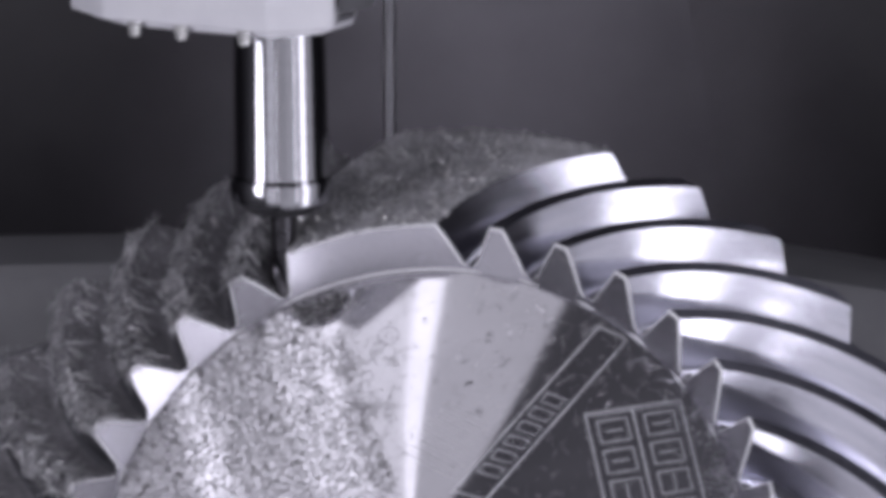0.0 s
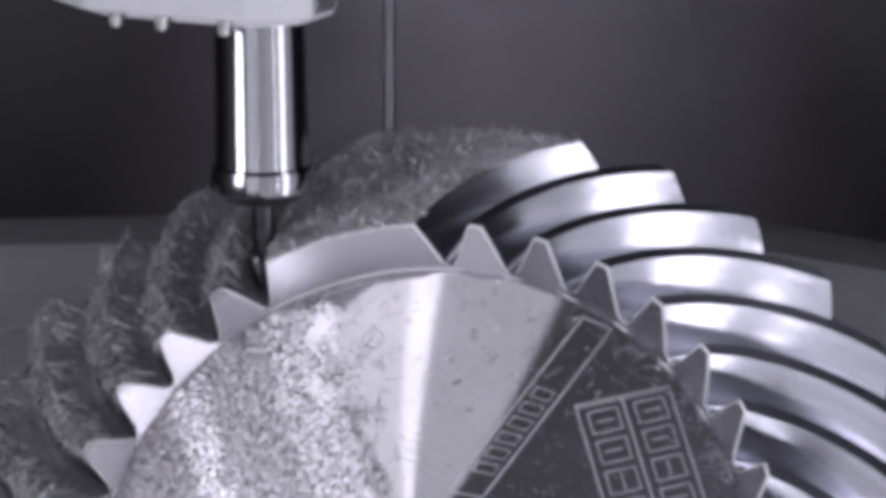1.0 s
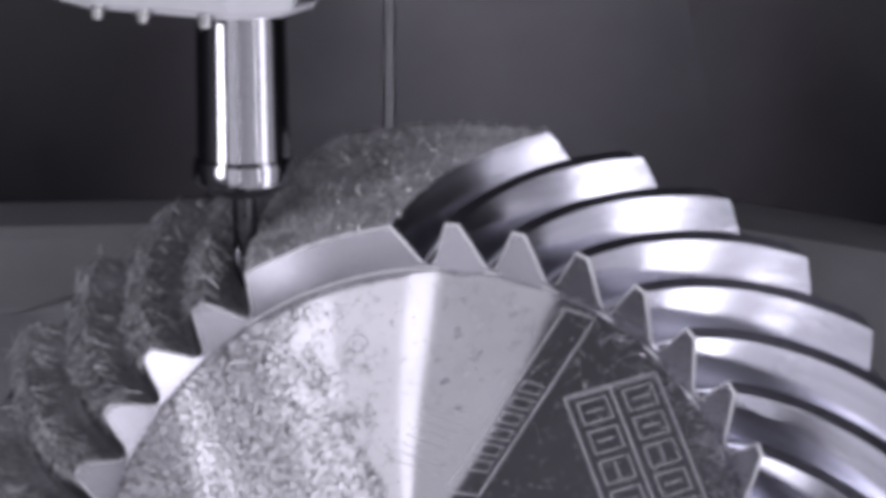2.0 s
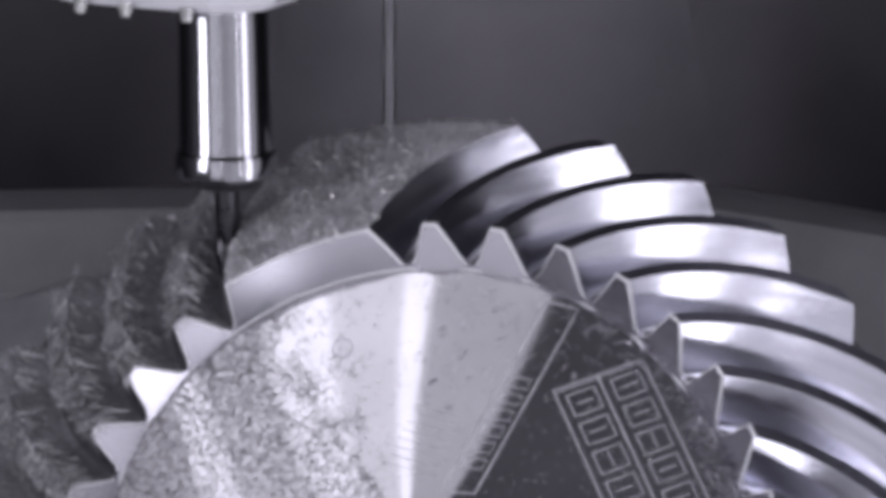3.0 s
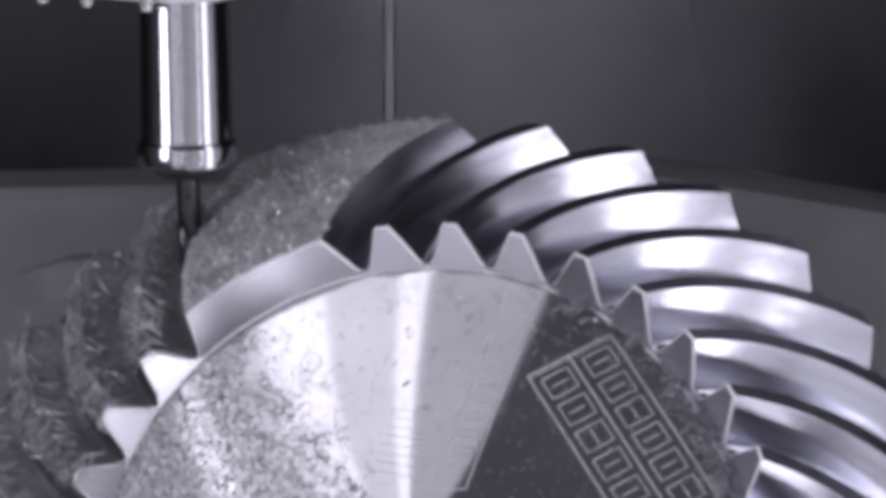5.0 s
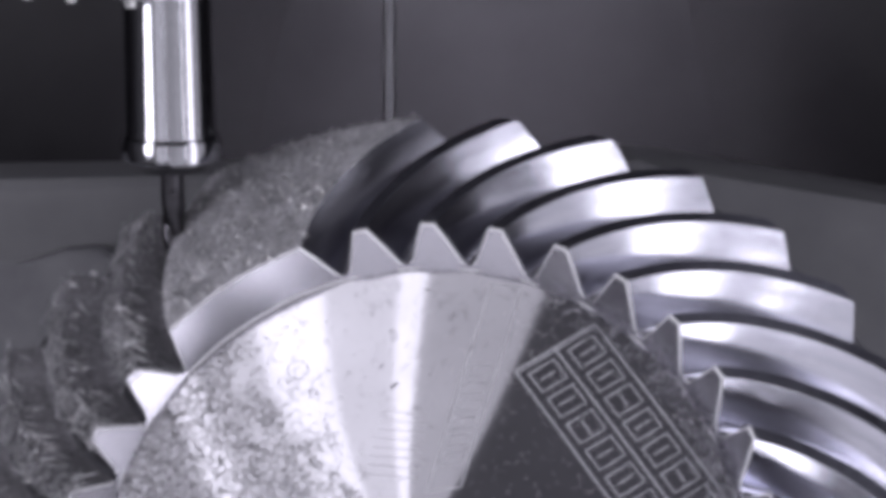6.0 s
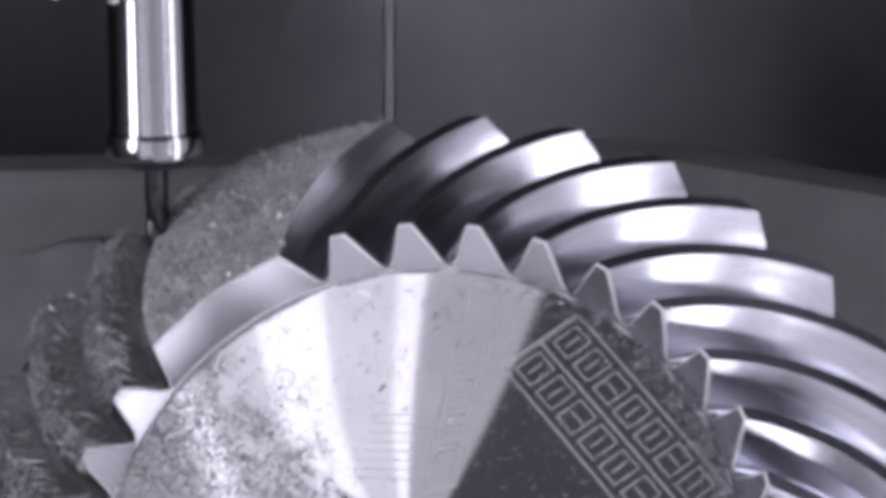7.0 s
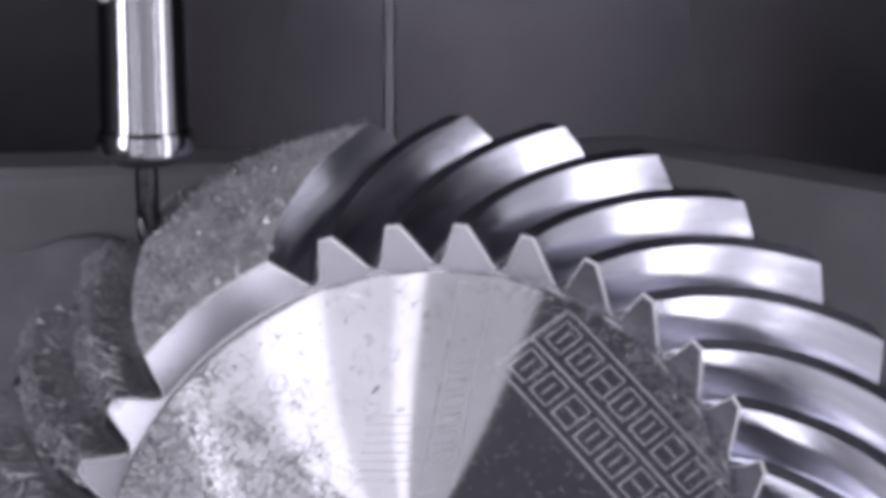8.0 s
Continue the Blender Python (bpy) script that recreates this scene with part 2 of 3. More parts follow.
def tooth_mesh(left_extra=0.0, cols=1):
    """One spiral tooth, swept from toe to heel with a chamfered toe. left_extra: pitches by which it is wider on its left."""
    bm = bmesh.new()
    flank = [(g, HALF_TIP + (HALF_ROOT - HALF_TIP) * flank_rise(g)) for g in (0.0, 0.03, 0.2, 0.4, 0.6, 0.8, 0.87, 0.90, 0.95, 1.0, 1.25)]
    steps = 24
    rows = []
    for i in range(-1, steps + 1):
        s = 0.0 if i < 0 else max(0.985 * i / steps, 0.007)
        dg, dw = (0.05, 0.026) if i < 0 else (0.0, 0.0)
        row = []
        for g, w in reversed(flank):
            h = heel_cut(s, g)
            row.append(bm.verts.new(gear_point(h, g + dg * (1 - g), twist(h) + PITCH_ANGLE * (-w + dw - left_extra + LEAN * g))))
        for c in range(1, cols):
            f = c / cols
            u = -HALF_TIP - left_extra + f * (2 * HALF_TIP + left_extra)
            row.append(bm.verts.new(gear_point(s, dg, twist(s) + PITCH_ANGLE * u)))
        for g, w in flank:
            h = heel_cut(s, g)
            row.append(bm.verts.new(gear_point(h, g + dg * (1 - g), twist(h) + PITCH_ANGLE * (w - dw + LEAN * g))))
        rows.append(row)
    n, k = len(rows[0]), len(flank)
    uv = bm.loops.layers.uv.new("along")
    for i, (a, b) in enumerate(zip(rows, rows[1:])):
        for j in range(n - 1):
            f = bm.faces.new((a[j], a[j + 1], b[j + 1], b[j]))
            for loop, (p, q) in zip(f.loops, ((i, j), (i, j + 1), (i + 1, j + 1), (i + 1, j))):
                loop[uv].uv = (FACE_LEN * p / steps, 0.003 * q)
            f.material_index = 4 if i == 0 else 2 if k - 1 <= j < k - 1 + cols else (1 if j < k - 1 else 0)
    # end faces: a fan of narrow strips under a wide land, so that they follow the toe's cone
    for row, s, dg in ((rows[0], 0.0, 0.05), (rows[-1], 0.985, 0.0)):
        if cols < 10:
            bm.faces.new(row).material_index = 3
            continue
        tips = row[k - 1:k + cols]
        feet = []
        for c in range(cols + 1):
            feet.append(bm.verts.new(gear_point(s, 1.25, math.atan2(tips[c].co.x, tips[c].co.y))))
        for c in range(cols):
            bm.faces.new((tips[c], tips[c + 1], feet[c + 1], feet[c])).material_index = 3
        for line, foot in ((row[:k][::-1], feet[0]), (row[k - 1 + cols:], feet[-1])):
            for p, q in zip(line, line[1:-1]):
                far = bm.verts.new(gear_point(s, 1.25, math.atan2(q.co.x, q.co.y)))
                bm.faces.new((p, q, far, foot)).material_index = 3
                foot = far
            bm.faces.new((line[-2], line[-1], foot)).material_index = 3
    return bm


Z_APEX = -0.004
EDGE = (R0 + INTO[0] * TOE_DEPTH, INTO[1] * TOE_DEPTH)      # rim of the front cone: radius, height


def face_at(x, y, lift=0.0):
    """A place on the front cone."""
    return Vector((x, y, Z_APEX + (EDGE[1] - Z_APEX) * math.hypot(x, y) / EDGE[0] + lift))


def ridge(bm, points, width=0.0013, height=0.0007, closed=False):
    """A fine raised burr along a scribed line on the front cone."""
    pts = []
    line = list(points) + ([points[0]] if closed else [])
    for (x0, y0), (x1, y1) in zip(line, line[1:]):
        n = max(1, int(math.hypot(x1 - x0, y1 - y0) / 0.006))
        pts += [(x0 + (x1 - x0) * k / n, y0 + (y1 - y0) * k / n) for k in range(n)]
    pts.append(line[-1])
    prev = None
    for k, (x, y) in enumerate(pts):
        a, b = pts[max(0, k - 1)], pts[min(len(pts) - 1, k + 1)]
        if k == len(pts) - 1:
            a, b = pts[k - 1], pts[k]
        d = Vector((b[0] - a[0], b[1] - a[1]))
        d = d.normalized() if d.length > 1e-9 else Vector((1, 0))
        nx, ny = -d.y * width / 2, d.x * width / 2
        cur = [bm.verts.new(face_at(x + nx, y + ny, -0.0003)), bm.verts.new(face_at(x, y, height * random.uniform(0.7, 1.2))), bm.verts.new(face_at(x - nx, y - ny, -0.0003))]
        if prev:
            for j in range(2):
                bm.faces.new((prev[j], prev[j + 1], cur[j + 1], cur[j]))
        prev = cur
    return bm


def engraving(gear):
    """Scribed boxes, blank letter blocks, ticks and a ring mark on the front cone."""
    ax, ay, bx, by = 0.0785, 0.0728, 0.1243, 0.0834
    w = math.hypot(bx - ax, by - ay)
    ux, uy = (bx - ax) / w, (by - ay) / w
    vx, vy = uy, -ux

    def at(p, q):
        return (ax + ux * p + vx * q, ay + uy * p + vy * q)

    length = 0.135
    bm = bmesh.new()
    ridge(bm, [at(0, 0), at(w, 0), at(w, length), at(0, length)], closed=True)
    ridge(bm, [at(0.0012, 0.0016), at(w - 0.0012, 0.0016)], 0.0008, 0.0004)
    ridge(bm, [at(w * 0.49, 0), at(w * 0.49, length)])
    part("engraved_frame", bm, M_ENGRAVE, gear, "engraved double box outline")
    for col, count, pitch in ((0.05, 8, 0.0165), (0.545, 8, 0.0158)):
        for k in range(count):
            p0, p1 = w * (col + 0.05), w * (col + 0.36)
            q0 = 0.005 + k * pitch
            q1 = q0 + pitch * 0.72
            bm = bmesh.new()
            ridge(bm, [at(p0, q0), at(p1, q0), at(p1, q1), at(p0, q1)], 0.0011, 0.0006, closed=True)
            if (k * 5 + count) % 3:
                ridge(bm, [at(p0 + 0.003, (q0 + q1) / 2), at(p1 - 0.003, (q0 + q1) / 2)], 0.0010)
            else:
                ridge(bm, [at((p0 + p1) / 2, q0 + 0.002), at((p0 + p1) / 2, q1 - 0.002)], 0.0010)
            part("letter_block", bm, M_ENGRAVE, gear)
    # a long narrow box that points towards the hub
    cx, cy, dx, dy = 0.0837, 0.1234, 0.0979, 0.1161
    ex, ey, fx, fy = 0.0166, 0.0278, 0.0330, 0.0242
    bm = bmesh.new()
    ridge(bm, [(cx, cy), (dx, dy), (fx, fy), (ex, ey)], closed=True)
    part("engraved_band", bm, M_ENGRAVE, gear, "engraved long narrow box")
    for k in range(6):
        f = 0.40 + 0.085 * k
        px, py = cx + (ex - cx) * f, cy + (ey - cy) * f
        qx, qy = dx + (fx - dx) * f, dy + (fy - dy) * f
        gx, gy = (ex - cx) * 0.05, (ey - cy) * 0.05
        bm = bmesh.new()
        ridge(bm, [(px * 0.8 + qx * 0.2, py * 0.8 + qy * 0.2), (px * 0.2 + qx * 0.8, py * 0.2 + qy * 0.8), (px * 0.2 + qx * 0.8 + gx, py * 0.2 + qy * 0.8 + gy), (px * 0.8 + qx * 0.2 + gx, py * 0.8 + qy * 0.2 + gy)], 0.0009, closed=True)
        part("letter_block", bm, M_ENGRAVE, gear)
    for k in range(8):
        f = k / 7
        x0, y0 = 0.0109 - 0.0186 * f, 0.0767 - 0.0281 * f
        x1, y1 = 0.0309 - 0.0156 * f, 0.0667 - 0.0309 * f
        part("tick_mark", ridge(bmesh.new(), [(x0, y0), (x1, y1)], 0.0009, 0.0003), M_ENGRAVE, gear)
    ring = [(-0.0216 + 0.0052 * math.cos(a / 16 * 2 * math.pi), 0.1159 + 0.0052 * math.sin(a / 16 * 2 * math.pi)) for a in range(16)]
    bm = ridge(bmesh.new(), ring, 0.0008, 0.0004, closed=True)
    ridge(bm, [(-0.0216 + 0.0022 * math.cos(a), 0.1159 + 0.0022 * math.sin(a)) for a in (0.5, 1.6, 2.7, 3.8)], 0.0008, 0.0004)
    part("ring_mark", bm, M_SLOT, gear)
    for k in range(5):
        x, y = -0.0290 - 0.0016 * k, 0.1105 - 0.0058 * k
        part("small_mark", ridge(bmesh.new(), [(x, y), (x + 0.005, y + 0.0025), (x + 0.0062, y - 0.0005)], 0.0008, 0.0004), M_SLOT, gear)
    part("small_mark", ridge(bmesh.new(), [(0.0185, 0.0872), (0.0228, 0.0890)], 0.0022, 0.0005), M_SLOT, gear)


def curl(verts, faces, origin, out, side, length, bend, width):
    """One small curled chip: a narrow strip that starts at origin along out and bends towards side."""
    across = out.cross(side).normalized() * width / 2
    p, base = origin.copy(), len(verts)
    for k in range(5):
        a = bend * k / 4
        d = out * math.cos(a) + side * math.sin(a)
        fade = 1.0 - 0.15 * k
        verts.extend([tuple(p + across * fade), tuple(p - across * fade)])
        p = p + d * (length / 4)
        if k:
            i = base + 2 * k
            faces.append((i - 2, i - 1, i + 1, i))


def stuff_part(name, verts, faces, mat, parent, label):
    me = bpy.data.meshes.new(name)
    me.from_pydata(verts, [], faces)
    me.materials.append(mat)
    me.shade_smooth()
    ob = new(name, me)
    ob.parent = parent
    return tagged(ob, label, kind="stuff")


def chips(gear, rng):
    # flakes strewn over a part of the front cone
    verts, faces = [], []
    for _ in range(34000):
        a = radians(-3 - 122 * rng.random())
        r = EDGE[0] * math.sqrt(rng.uniform(0.03, 0.985))
        overlay = min(1.0, max(0.0, (-11 - math.degrees(a) + 14 * noise.noise((a * 9, r * 60, 0.3))) / 15))
        if rng.random() > 0.03 + 0.97 * overlay ** 1.5:
            continue
        o = face_at(r * math.sin(a), r * math.cos(a), 0.0001)
        t = rng.uniform(0, 2 * math.pi)
        out = Vector((math.cos(t), math.sin(t), rng.uniform(0.0, 0.5))).normalized()
        side = Vector((-math.sin(t), math.cos(t), rng.uniform(-0.2, 0.9))).normalized()
        curl(verts, faces, o, out, side, rng.uniform(0.0009, 0.0024), rng.uniform(0.4, 2.2), rng.uniform(0.0004, 0.0010))
    for _ in range(650):
        a, r = radians(rng.uniform(-20, 110)), EDGE[0] * math.sqrt(rng.uniform(0.05, 0.97))
        o = face_at(r * math.sin(a), r * math.cos(a), 0.0001)
        t = rng.uniform(0, 2 * math.pi)
        curl(verts, faces, o, Vector((math.cos(t), math.sin(t), 0.2)).normalized(), Vector((-math.sin(t), math.cos(t), 0.4)).normalized(), rng.uniform(0.001, 0.003), rng.uniform(0.4, 2.0), rng.uniform(0.0003, 0.0007))
    # nicks and stuck slivers on the cleaner part of the cone
    for _ in range(60):
        a, r = radians(rng.uniform(8, 50)), EDGE[0] * math.sqrt(rng.uniform(0.20, 0.95))
        o = face_at(r * math.sin(a), r * math.cos(a), 0.0002)
        t = rng.gauss(1.1, 0.5)
        for _ in range(rng.randint(1, 4)):
            p = face_at(o.x + rng.gauss(0, 0.0025), o.y + rng.gauss(0, 0.0025), 0.0002)
            curl(verts, faces, p, Vector((math.cos(t), math.sin(t), 0.06)).normalized(), Vector((-math.sin(t), math.cos(t), 0.25)).normalized(), rng.uniform(0.002, 0.006), rng.uniform(-0.9, 0.9), rng.uniform(0.0004, 0.0009))
    stuff_part("chip_litter", verts, faces, M_SPECK, gear, "fine steel chips strewn over the face")
    # specks on the land of the uncut tooth
    verts, faces = [], []
    for _ in range(5000):
        s = rng.random()
        turn = TIP_0 + twist(s) + PITCH_ANGLE * rng.uniform(-2.1, 0.1)
        o = Vector(gear_point(s, 0.0, turn))
        t = Vector((rng.gauss(0, 1), rng.gauss(0, 1), rng.gauss(0.3, 0.7))).normalized()
        u = Vector((rng.gauss(0, 1), rng.gauss(0, 1), rng.gauss(0, 1))).normalized()
        curl(verts, faces, o, t, u, rng.uniform(0.0010, 0.0036), rng.uniform(0.3, 2.4), rng.uniform(0.0004, 0.0011))
    stuff_part("land_litter", verts, faces, M_SPECK, gear, "fine dull chips strewn over the uncut land")
    # longer hair-like chips along the rim
    verts, faces = [], []
    for _ in range(420):
        a, r = radians(rng.gauss(88, 17)), rng.gauss(0.1525, 0.0045)
        z = EDGE[1] + rng.uniform(-0.001, 0.004)
        t = rng.uniform(0, 2 * math.pi)
        out = Vector((math.cos(t), math.sin(t), rng.uniform(0.1, 0.9))).normalized()
        side = Vector((-math.sin(t), math.cos(t), rng.uniform(-0.6, 0.4))).normalized()
        curl(verts, faces, Vector((r * math.sin(a), r * math.cos(a), z)), out, side, rng.uniform(0.003, 0.013), rng.uniform(0.5, 2.6), rng.uniform(0.0005, 0.0013))
    stuff_part("chip_fuzz", verts, faces, M_CHIP, gear, "curled hair-like steel chips along the rim")


def fringe(gear, index, rng):
    """Feathery burrs and curled chips along the tip of one rough tooth."""
    verts, faces = [], []
    turn0 = TIP_0 + index * PITCH_ANGLE
    # strands that trail along both edges of the tip, and slanting strokes between them
    for _ in range(520):
        strand = rng.random() < 0.40
        s = rng.random() ** (1.5 if strand else 1.0)
        edge = rng.choice((-1, -1, 1)) if strand else 1
        g = abs(rng.gauss(0, 0.05)) if strand else abs(rng.gauss(0, 0.24))
        u = edge * (HALF_TIP + 0.30 * g) + rng.uniform(-0.03, 0.03)
        turn = turn0 + twist(s) + PITCH_ANGLE * u
        o = Vector(gear_point(s, g, turn))
        radial = Vector((math.sin(turn), math.cos(turn), 0))
        up = Vector((-INTO[0] * radial.x, -INTO[0] * radial.y, -INTO[1]))
        along = Vector((math.cos(turn), -math.sin(turn), 0))
        trail = (Vector(gear_point(s + 0.01, g, turn + twist(s + 0.01) - twist(s))) - o).normalized()
        if strand:
            out = (trail * rng.choice((-1, 1)) + up * rng.uniform(-0.05, 0.3) + along * rng.gauss(0, 0.35)).normalized()
            side = (along * rng.gauss(0, 0.7) + up * rng.gauss(0.1, 0.5)).normalized()
            curl(verts, faces, o, out, side, rng.uniform(0.004, 0.014), rng.uniform(0.1, 1.0), rng.uniform(0.0005, 0.0011))
        elif rng.random() < 0.5:
            turn += PITCH_ANGLE * (rng.uniform(-HALF_TIP, HALF_TIP) - u)
            o = Vector(gear_point(s, 0.0, turn))
            out = (along * rng.choice((-0.8, 0.7)) - trail * rng.uniform(0.3, 1.0) + up * rng.uniform(0.05, 0.40)).normalized()
            side = (up * rng.gauss(0.2, 0.5) - trail * rng.gauss(0.2, 0.6)).normalized()
            curl(verts, faces, o, out, side, rng.uniform(0.003, 0.010), rng.uniform(0.1, 1.2), rng.uniform(0.0006, 0.0014))
        else:
            slant = rng.uniform(0.5, 1.8)
            out = (along * 0.60 - up * rng.uniform(0.25, 0.6) - trail * slant).normalized()
            side = (along * 0.6 - trail * rng.gauss(0.0, 0.8) + up * 0.3).normalized()
            curl(verts, faces, o + along * 0.0008, out, side, rng.uniform(0.004, 0.015), rng.uniform(0.0, 0.9), rng.uniform(0.0006, 0.0013))
    for _ in range(420):
        s = rng.random()
        turn = turn0 + twist(s) + PITCH_ANGLE * rng.uniform(-HALF_TIP, 0.34)
        g = max(0.0, (turn - turn0 - twist(s)) / PITCH_ANGLE - HALF_TIP) / 0.3
        o = Vector(gear_point(s, g, turn))
        t = Vector((rng.gauss(0, 1), rng.gauss(0, 1), rng.gauss(0.6, 1))).normalized()
        u = Vector((rng.gauss(0, 1), rng.gauss(0, 1), rng.gauss(0, 1))).normalized()
        curl(verts, faces, o, t, u, rng.uniform(0.002, 0.005), rng.uniform(0.3, 2.4), rng.uniform(0.0004, 0.0010))
    stuff_part("chip_fringe", verts, faces, M_BURR, gear, "feathery fringe of burrs and curled chips")


def gear_things():
    gear = new("bevel_gear")
    tagged(gear, "large spiral-toothed crown gear of bright steel with clinging chips", "gear")
    grow = 0.63
    root_toe = (R0 + INTO[0] * DEPTH, INTO[1] * DEPTH)
    root_heel = (R0 + FACE_R + INTO[0] * DEPTH * grow, FACE_Z + INTO[1] * DEPTH * grow)
    back = (root_heel[0] + INTO[0] * 0.03, root_heel[1] + INTO[1] * 0.03)
    into_toe = (root_toe[0] + FACE_R * 0.02, root_toe[1] + FACE_Z * 0.02)
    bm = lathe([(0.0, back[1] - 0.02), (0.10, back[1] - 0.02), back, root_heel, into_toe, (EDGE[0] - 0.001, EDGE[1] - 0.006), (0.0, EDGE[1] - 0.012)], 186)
    part("body", bm, M_SLOT, gear, "rough-milled steel gear body, slot shade in its dark colour")
    ring = [root_toe, (EDGE[0] + 0.0006, EDGE[1] + 0.0002), (EDGE[0] - 0.0006, EDGE[1] - 0.006), (root_toe[0], root_toe[1] - 0.006), into_toe]
    part("toe_ring", lathe(ring, 186, closed=True), M_TOE, gear, "faced steel ring below the teeth")
    hub = 0.010
    prof = [(hub, Z_APEX + (EDGE[1] - Z_APEX) * hub / EDGE[0]), (EDGE[0] - 0.0025, face_at(EDGE[0] - 0.0025, 0.0).z), (EDGE[0] - 0.0012, face_at(EDGE[0] - 0.0012, 0.0).z), (EDGE[0] + 0.0002, EDGE[1] - 0.0006), (EDGE[0] - 0.001, EDGE[1] - 0.004), (hub, EDGE[1] - 0.004)]
    part("front_face", lathe(prof, 186, closed=True), M_FACE, gear, "bright turned steel front cone")
    rim = [(EDGE[0] + 0.0002 + 0.0009 * math.cos(a), EDGE[1] + 0.0003 + 0.0009 * math.sin(a)) for a in [2 * math.pi * k / 6 for k in range(6)]]
    part("rim_edge", lathe(rim, 186, closed=True), M_BRIGHT, gear, "thin pale rim with its glint in the colour")
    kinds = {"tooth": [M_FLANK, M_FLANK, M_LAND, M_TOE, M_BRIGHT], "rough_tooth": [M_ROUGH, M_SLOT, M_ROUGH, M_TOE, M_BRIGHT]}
    made = {}
    rng = random.Random(4)
    for i in range(1, TEETH - 2):
        kind = "tooth" if i <= 16 else "rough_tooth"
        if kind not in made:
            ob = part(kind, tooth_mesh(cols=4 if kind == "rough_tooth" else 1), kinds[kind], gear, "tooth with scaly land and burrs" if kind == "rough_tooth" else "finish-milled shiny tooth")
            made[kind] = ob.data
        else:
            ob = new(kind, made[kind])
            ob.parent = gear
        ob.rotation_euler = (0, 0, -(TIP_0 + i * PITCH_ANGLE))
        if i >= 21:
            fringe(gear, i, rng)
    wide = part("uncut_tooth", tooth_mesh(left_extra=2.05, cols=60), [M_FLANK, M_SLOT, M_BLANK, M_TOE, M_BRIGHT], gear, "wide uncut tooth with dark scaly land")
    wide.rotation_euler = (0, 0, -TIP_0)
    engraving(gear)
    chips(gear, rng)
    return gear


gear = gear_things()


# ---- the swivel table behind the gear ----
def table_things():
    table = new("swivel_table")
    tagged(table, "grey cast swivel table carrying the gear's arbor", "machine table")
    outline = [(-0.75, -0.45), (0.75, -0.45), (0.75, -0.085), (0.12, 0.020), (0.0, 0.010), (-0.75, 0.0)]
    bm = prism(outline, -0.05, 0.05, 0.022)
    bm.transform(Matrix.Rotation(radians(90), 4, "X"))
    part("plate", bm, M_TABLE, table, "grey enamelled casting with rounded rim")
    # an added dark sheet imitates the wavy reflection on the casting
    wave = [(-0.75, -0.5), (-0.10, -0.5)] + [(-0.10 - 0.65 * k / 30, -0.042 - 0.010 * math.sin(k * 0.9) - 0.03 * max(0.0, 1 - k / 5)) for k in range(31)]
    bm = prism(wave, 0.054, 0.075, 0.006)
    bm.transform(Matrix.Rotation(radians(90), 4, "X"))
    part("overlay", bm, M_HEADDARK, table, "dark wavy sheet standing in for a reflection")
    bm = lathe([(0.0, 0.0), (0.07, 0.0), (0.07, 0.22), (0.0, 0.22)], 48)
    bm.transform(Matrix.Translation((-0.02, -0.05, -0.12)) @ Matrix.Rotation(radians(77), 4, "X"))
    part("arbor", bm, M_SLOT, table, "steel arbor that holds the gear")
    return table


table = table_things()
bed = mesh_object("machine_bed", block(1.45, 0.42, 0.80, (0, 1.46, 0.22), 0.03), M_TABLE)
tagged(bed, "grey cast machine bed below the swivel table", "machine bed", kind="structure")


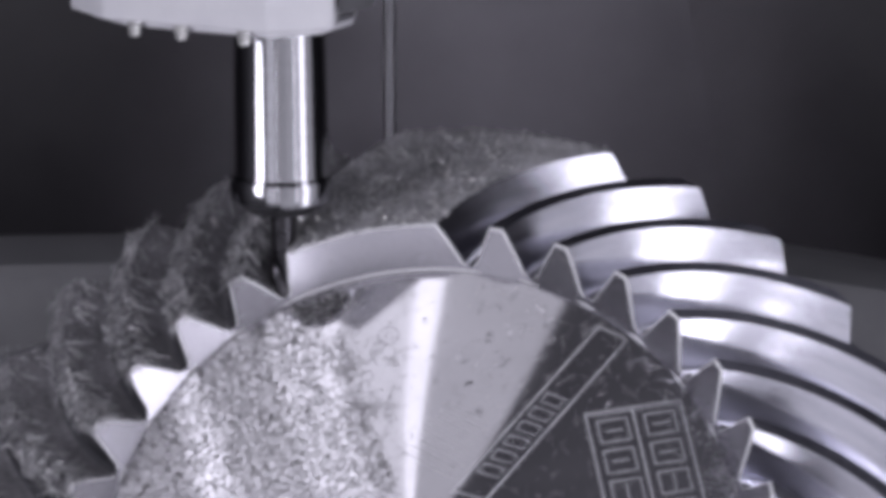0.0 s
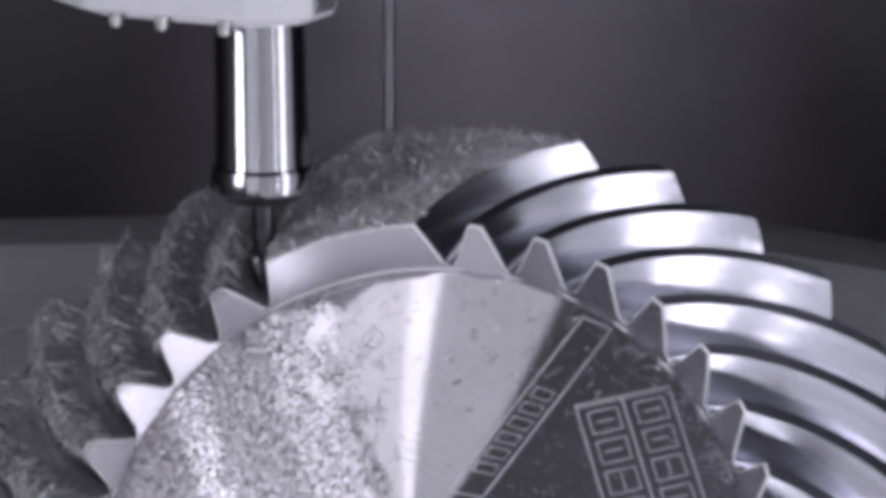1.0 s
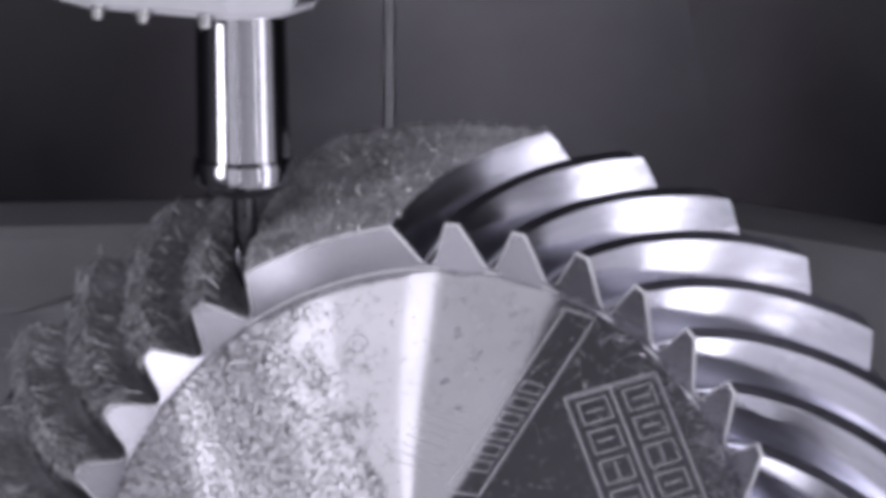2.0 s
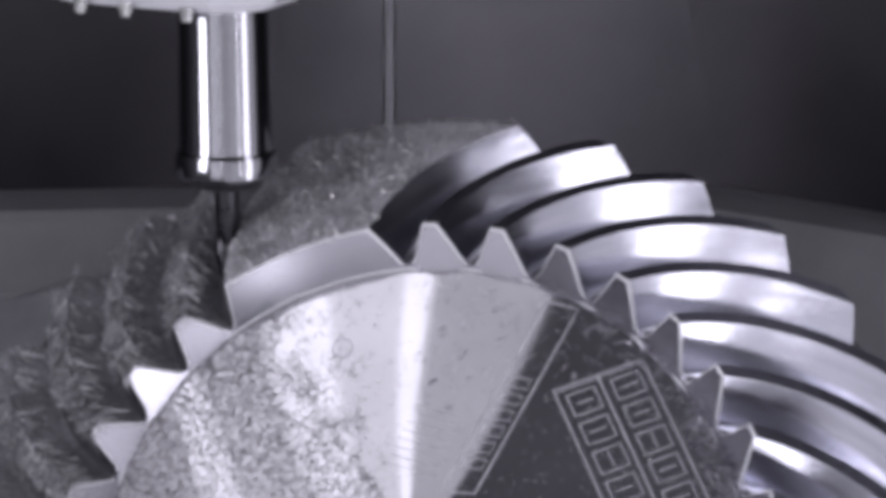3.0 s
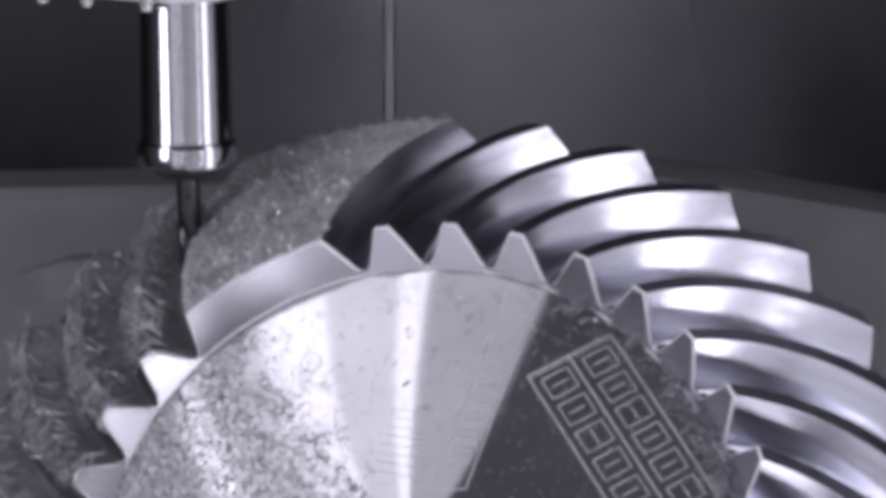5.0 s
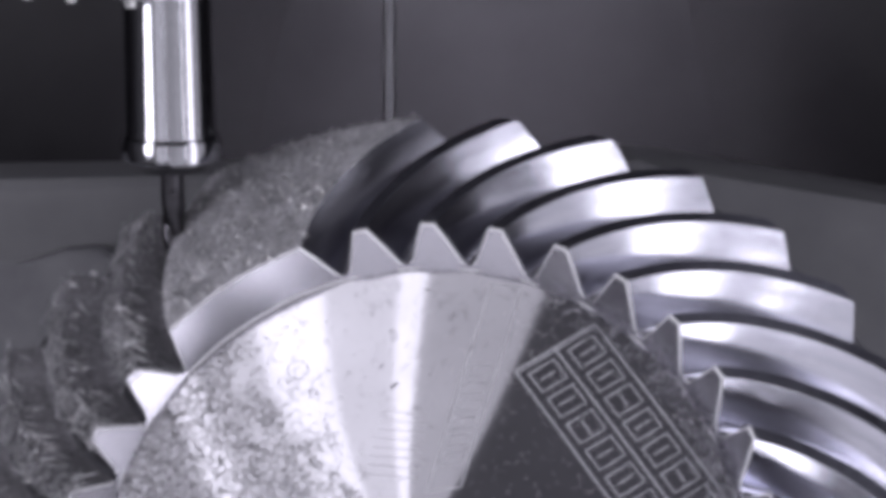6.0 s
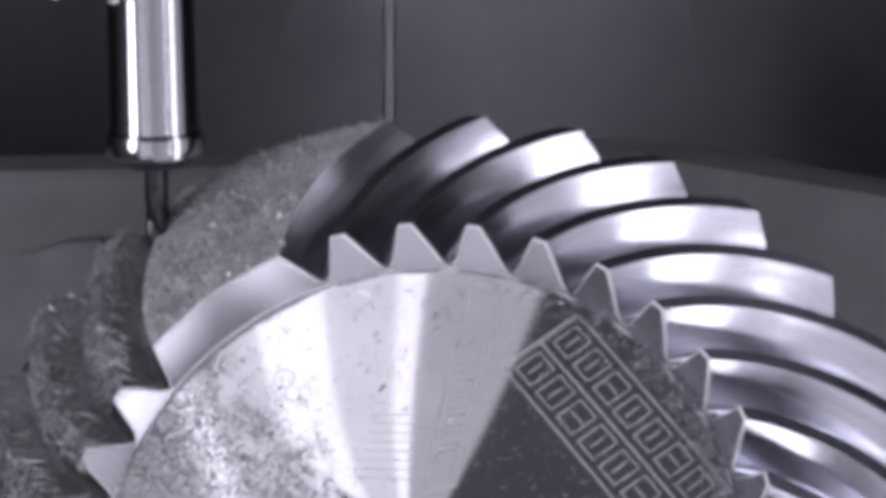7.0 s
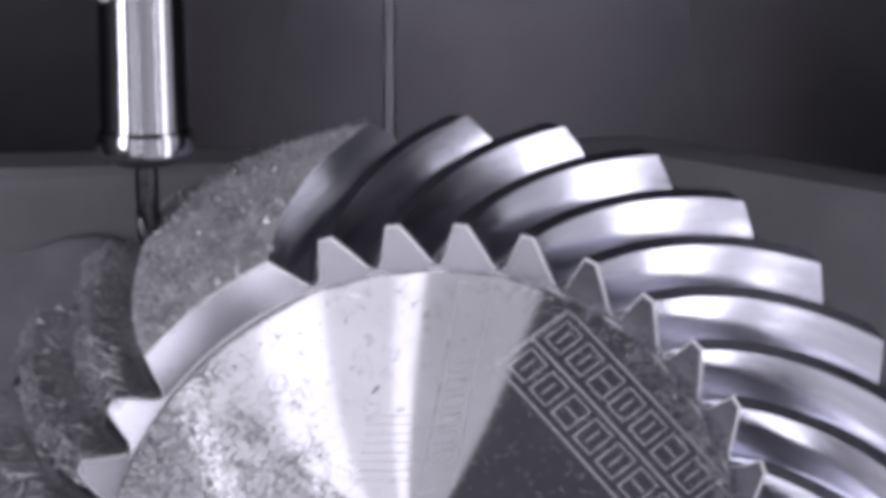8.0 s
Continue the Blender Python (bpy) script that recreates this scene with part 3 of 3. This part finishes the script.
# ---- the milling spindle ----
def spindle_things():
    """Its origin lies on the axis at the top of the chuck's nut; z is up."""
    sp = new("milling_spindle")
    tagged(sp, "white milling spindle head with polished chuck and slim cutter", "milling spindle")
    part("chuck", lathe([(0.0, 0.0), (0.0245, 0.0), (0.0240, 0.002), (0.0232, 0.075), (0.0225, 0.16), (0.0, 0.16)], 64), M_CHROME, sp, "polished cylindrical steel chuck")
    part("clamping_nut", lathe([(0.0, -0.014), (0.0235, -0.014), (0.026, -0.012), (0.0265, -0.003), (0.0255, -0.0005), (0.0, -0.0005)], 64), M_CHROME, sp, "polished clamping nut")
    part("nut_seal", lathe([(0.0, -0.019), (0.017, -0.019), (0.0225, -0.0145), (0.0, -0.0145)], 64), M_DARKRING, sp, "black sealing disc")
    bm = bmesh.new()
    rings = []
    for k in range(31):
        f = k / 30
        z = -0.078 + 0.0585 * f
        body = 0.0062 * min(1.0, 0.05 + 5.0 * math.sqrt(f * 0.1)) if f < 0.4 else 0.0062
        cut = 0.28 if f < 0.55 else 0.28 * max(0.0, 1 - (f - 0.55) / 0.12)
        rings.append([bm.verts.new((body * (1 - cut * max(0.0, math.sin(3 * a + f * 16))) * math.cos(a), body * (1 - cut * max(0.0, math.sin(3 * a + f * 16))) * math.sin(a), z)) for a in [2 * math.pi * j / 36 for j in range(36)]])
    for a, b in zip(rings, rings[1:]):
        for j in range(36):
            bm.faces.new((a[j], a[(j + 1) % 36], b[(j + 1) % 36], b[j]))
    bm.faces.new(rings[0][::-1])
    bm.faces.new(rings[-1])
    part("cutter", bm, M_CARBIDE, sp, "slim fluted carbide end mill")
    head = [(-0.113, 0.055), (-0.090, 0.011), (-0.0035, -0.042), (0.0285, -0.027), (0.030, 0.12), (-0.113, 0.12)]
    part("head", prism(head, 0.0767, 0.25, 0.003), M_HEAD, sp, "white enamelled spindle housing")
    inner = [(-0.100, 0.050), (-0.080, 0.016), (-0.003, -0.032), (0.022, -0.020), (0.036, 0.02), (0.036, 0.11), (-0.100, 0.11)]
    part("nose_ring", prism(inner, 0.0735, 0.0765, 0.001), M_HEAD, sp, "white nose plate under the housing")
    part("side_cover", prism([(0.0302, -0.015), (0.046, 0.02), (0.046, 0.12), (0.0302, 0.12)], 0.082, 0.25, 0.002), M_HEADDARK, sp, "dark grey side cover")
    for f in (0.16, 0.45, 0.83):
        x, y = -0.090 + 0.0865 * f + 0.003, 0.011 - 0.053 * f + 0.004
        bm = lathe([(0.0, 0.0690), (0.0026, 0.0695), (0.0034, 0.072), (0.0038, 0.0766), (0.0, 0.0766)], 16)
        bm.transform(Matrix.Translation((x, y, 0)))
        part("coolant_nozzle", bm, M_BOLT, sp, "small bright coolant nozzle")
    return sp


spindle = spindle_things()


# ---- what moves ----
TIMES = [0, 0.5, 1, 1.5, 3, 3.5, 4, 4.5, 6, 6.5, 7, 7.5]
TURN = [0, 1.87, 3.69, 5.68, 11.29, 13.28, 15.19, 17.38, 23.05, 25.01, 26.86, 28.94]
SWING = [0, 0.114, 0.208, 0.309, 0.557, 0.638, 0.691, 0.745, 0.886, 0.933, 0.966, 1.0]
NUT_X = [424, 404, 389, 372, 325, 308, 292, 273, 228, 214, 199, 182]
NUT_Y = [302, 292, 284, 277, 258, 254, 249, 243, 231, 227, 223, 219]


def gear_row(turn, swing):
    s = 2 * swing - 1
    a, b = radians(26.34 - 2.32 * s), radians(-7.21 - 0.26 * s)
    centre = seen_from_eye((-0.0875 - 0.0016 * s) * R0, (0.8212 + 0.0185 * s) * R0, (6.2971 - 0.0057 * s) * R0)
    n = RIGHT * (math.sin(b) * math.cos(a)) + UP * math.sin(a) - FWD * (math.cos(a) * math.cos(b))
    u = -(n.cross(UP)).normalized()
    v = n.cross(u)
    m = Matrix((u, v, n)).transposed().to_4x4()
    return Matrix.Translation(centre) @ m @ Matrix.Rotation(radians(turn), 4, "Z")


def spindle_row(px, py, depth):
    k = depth / 4033.0
    return Matrix.Translation(seen_from_eye((px + 75 - 784) * k, (py + 6 - 441) * k, depth))


def table_row(swing):
    return pose(0, 1.42, 0.9665 + 0.058 * swing, -4.6 * swing)


def motions():
    last = len(TIMES) - 1
    stops = list(range(len(TIMES))) + [last]
    times = TIMES + [8.0]
    walk(gear, [(t, gear_row(TURN[k], SWING[k])) for t, k in zip(times, stops)])
    walk(spindle, [(t, spindle_row(NUT_X[k], NUT_Y[k], 1.155 + 0.040 * TURN[k] / 28.94)) for t, k in zip(times, stops)])
    walk(table, [(t, table_row(SWING[k])) for t, k in zip(times, stops)])


motions()
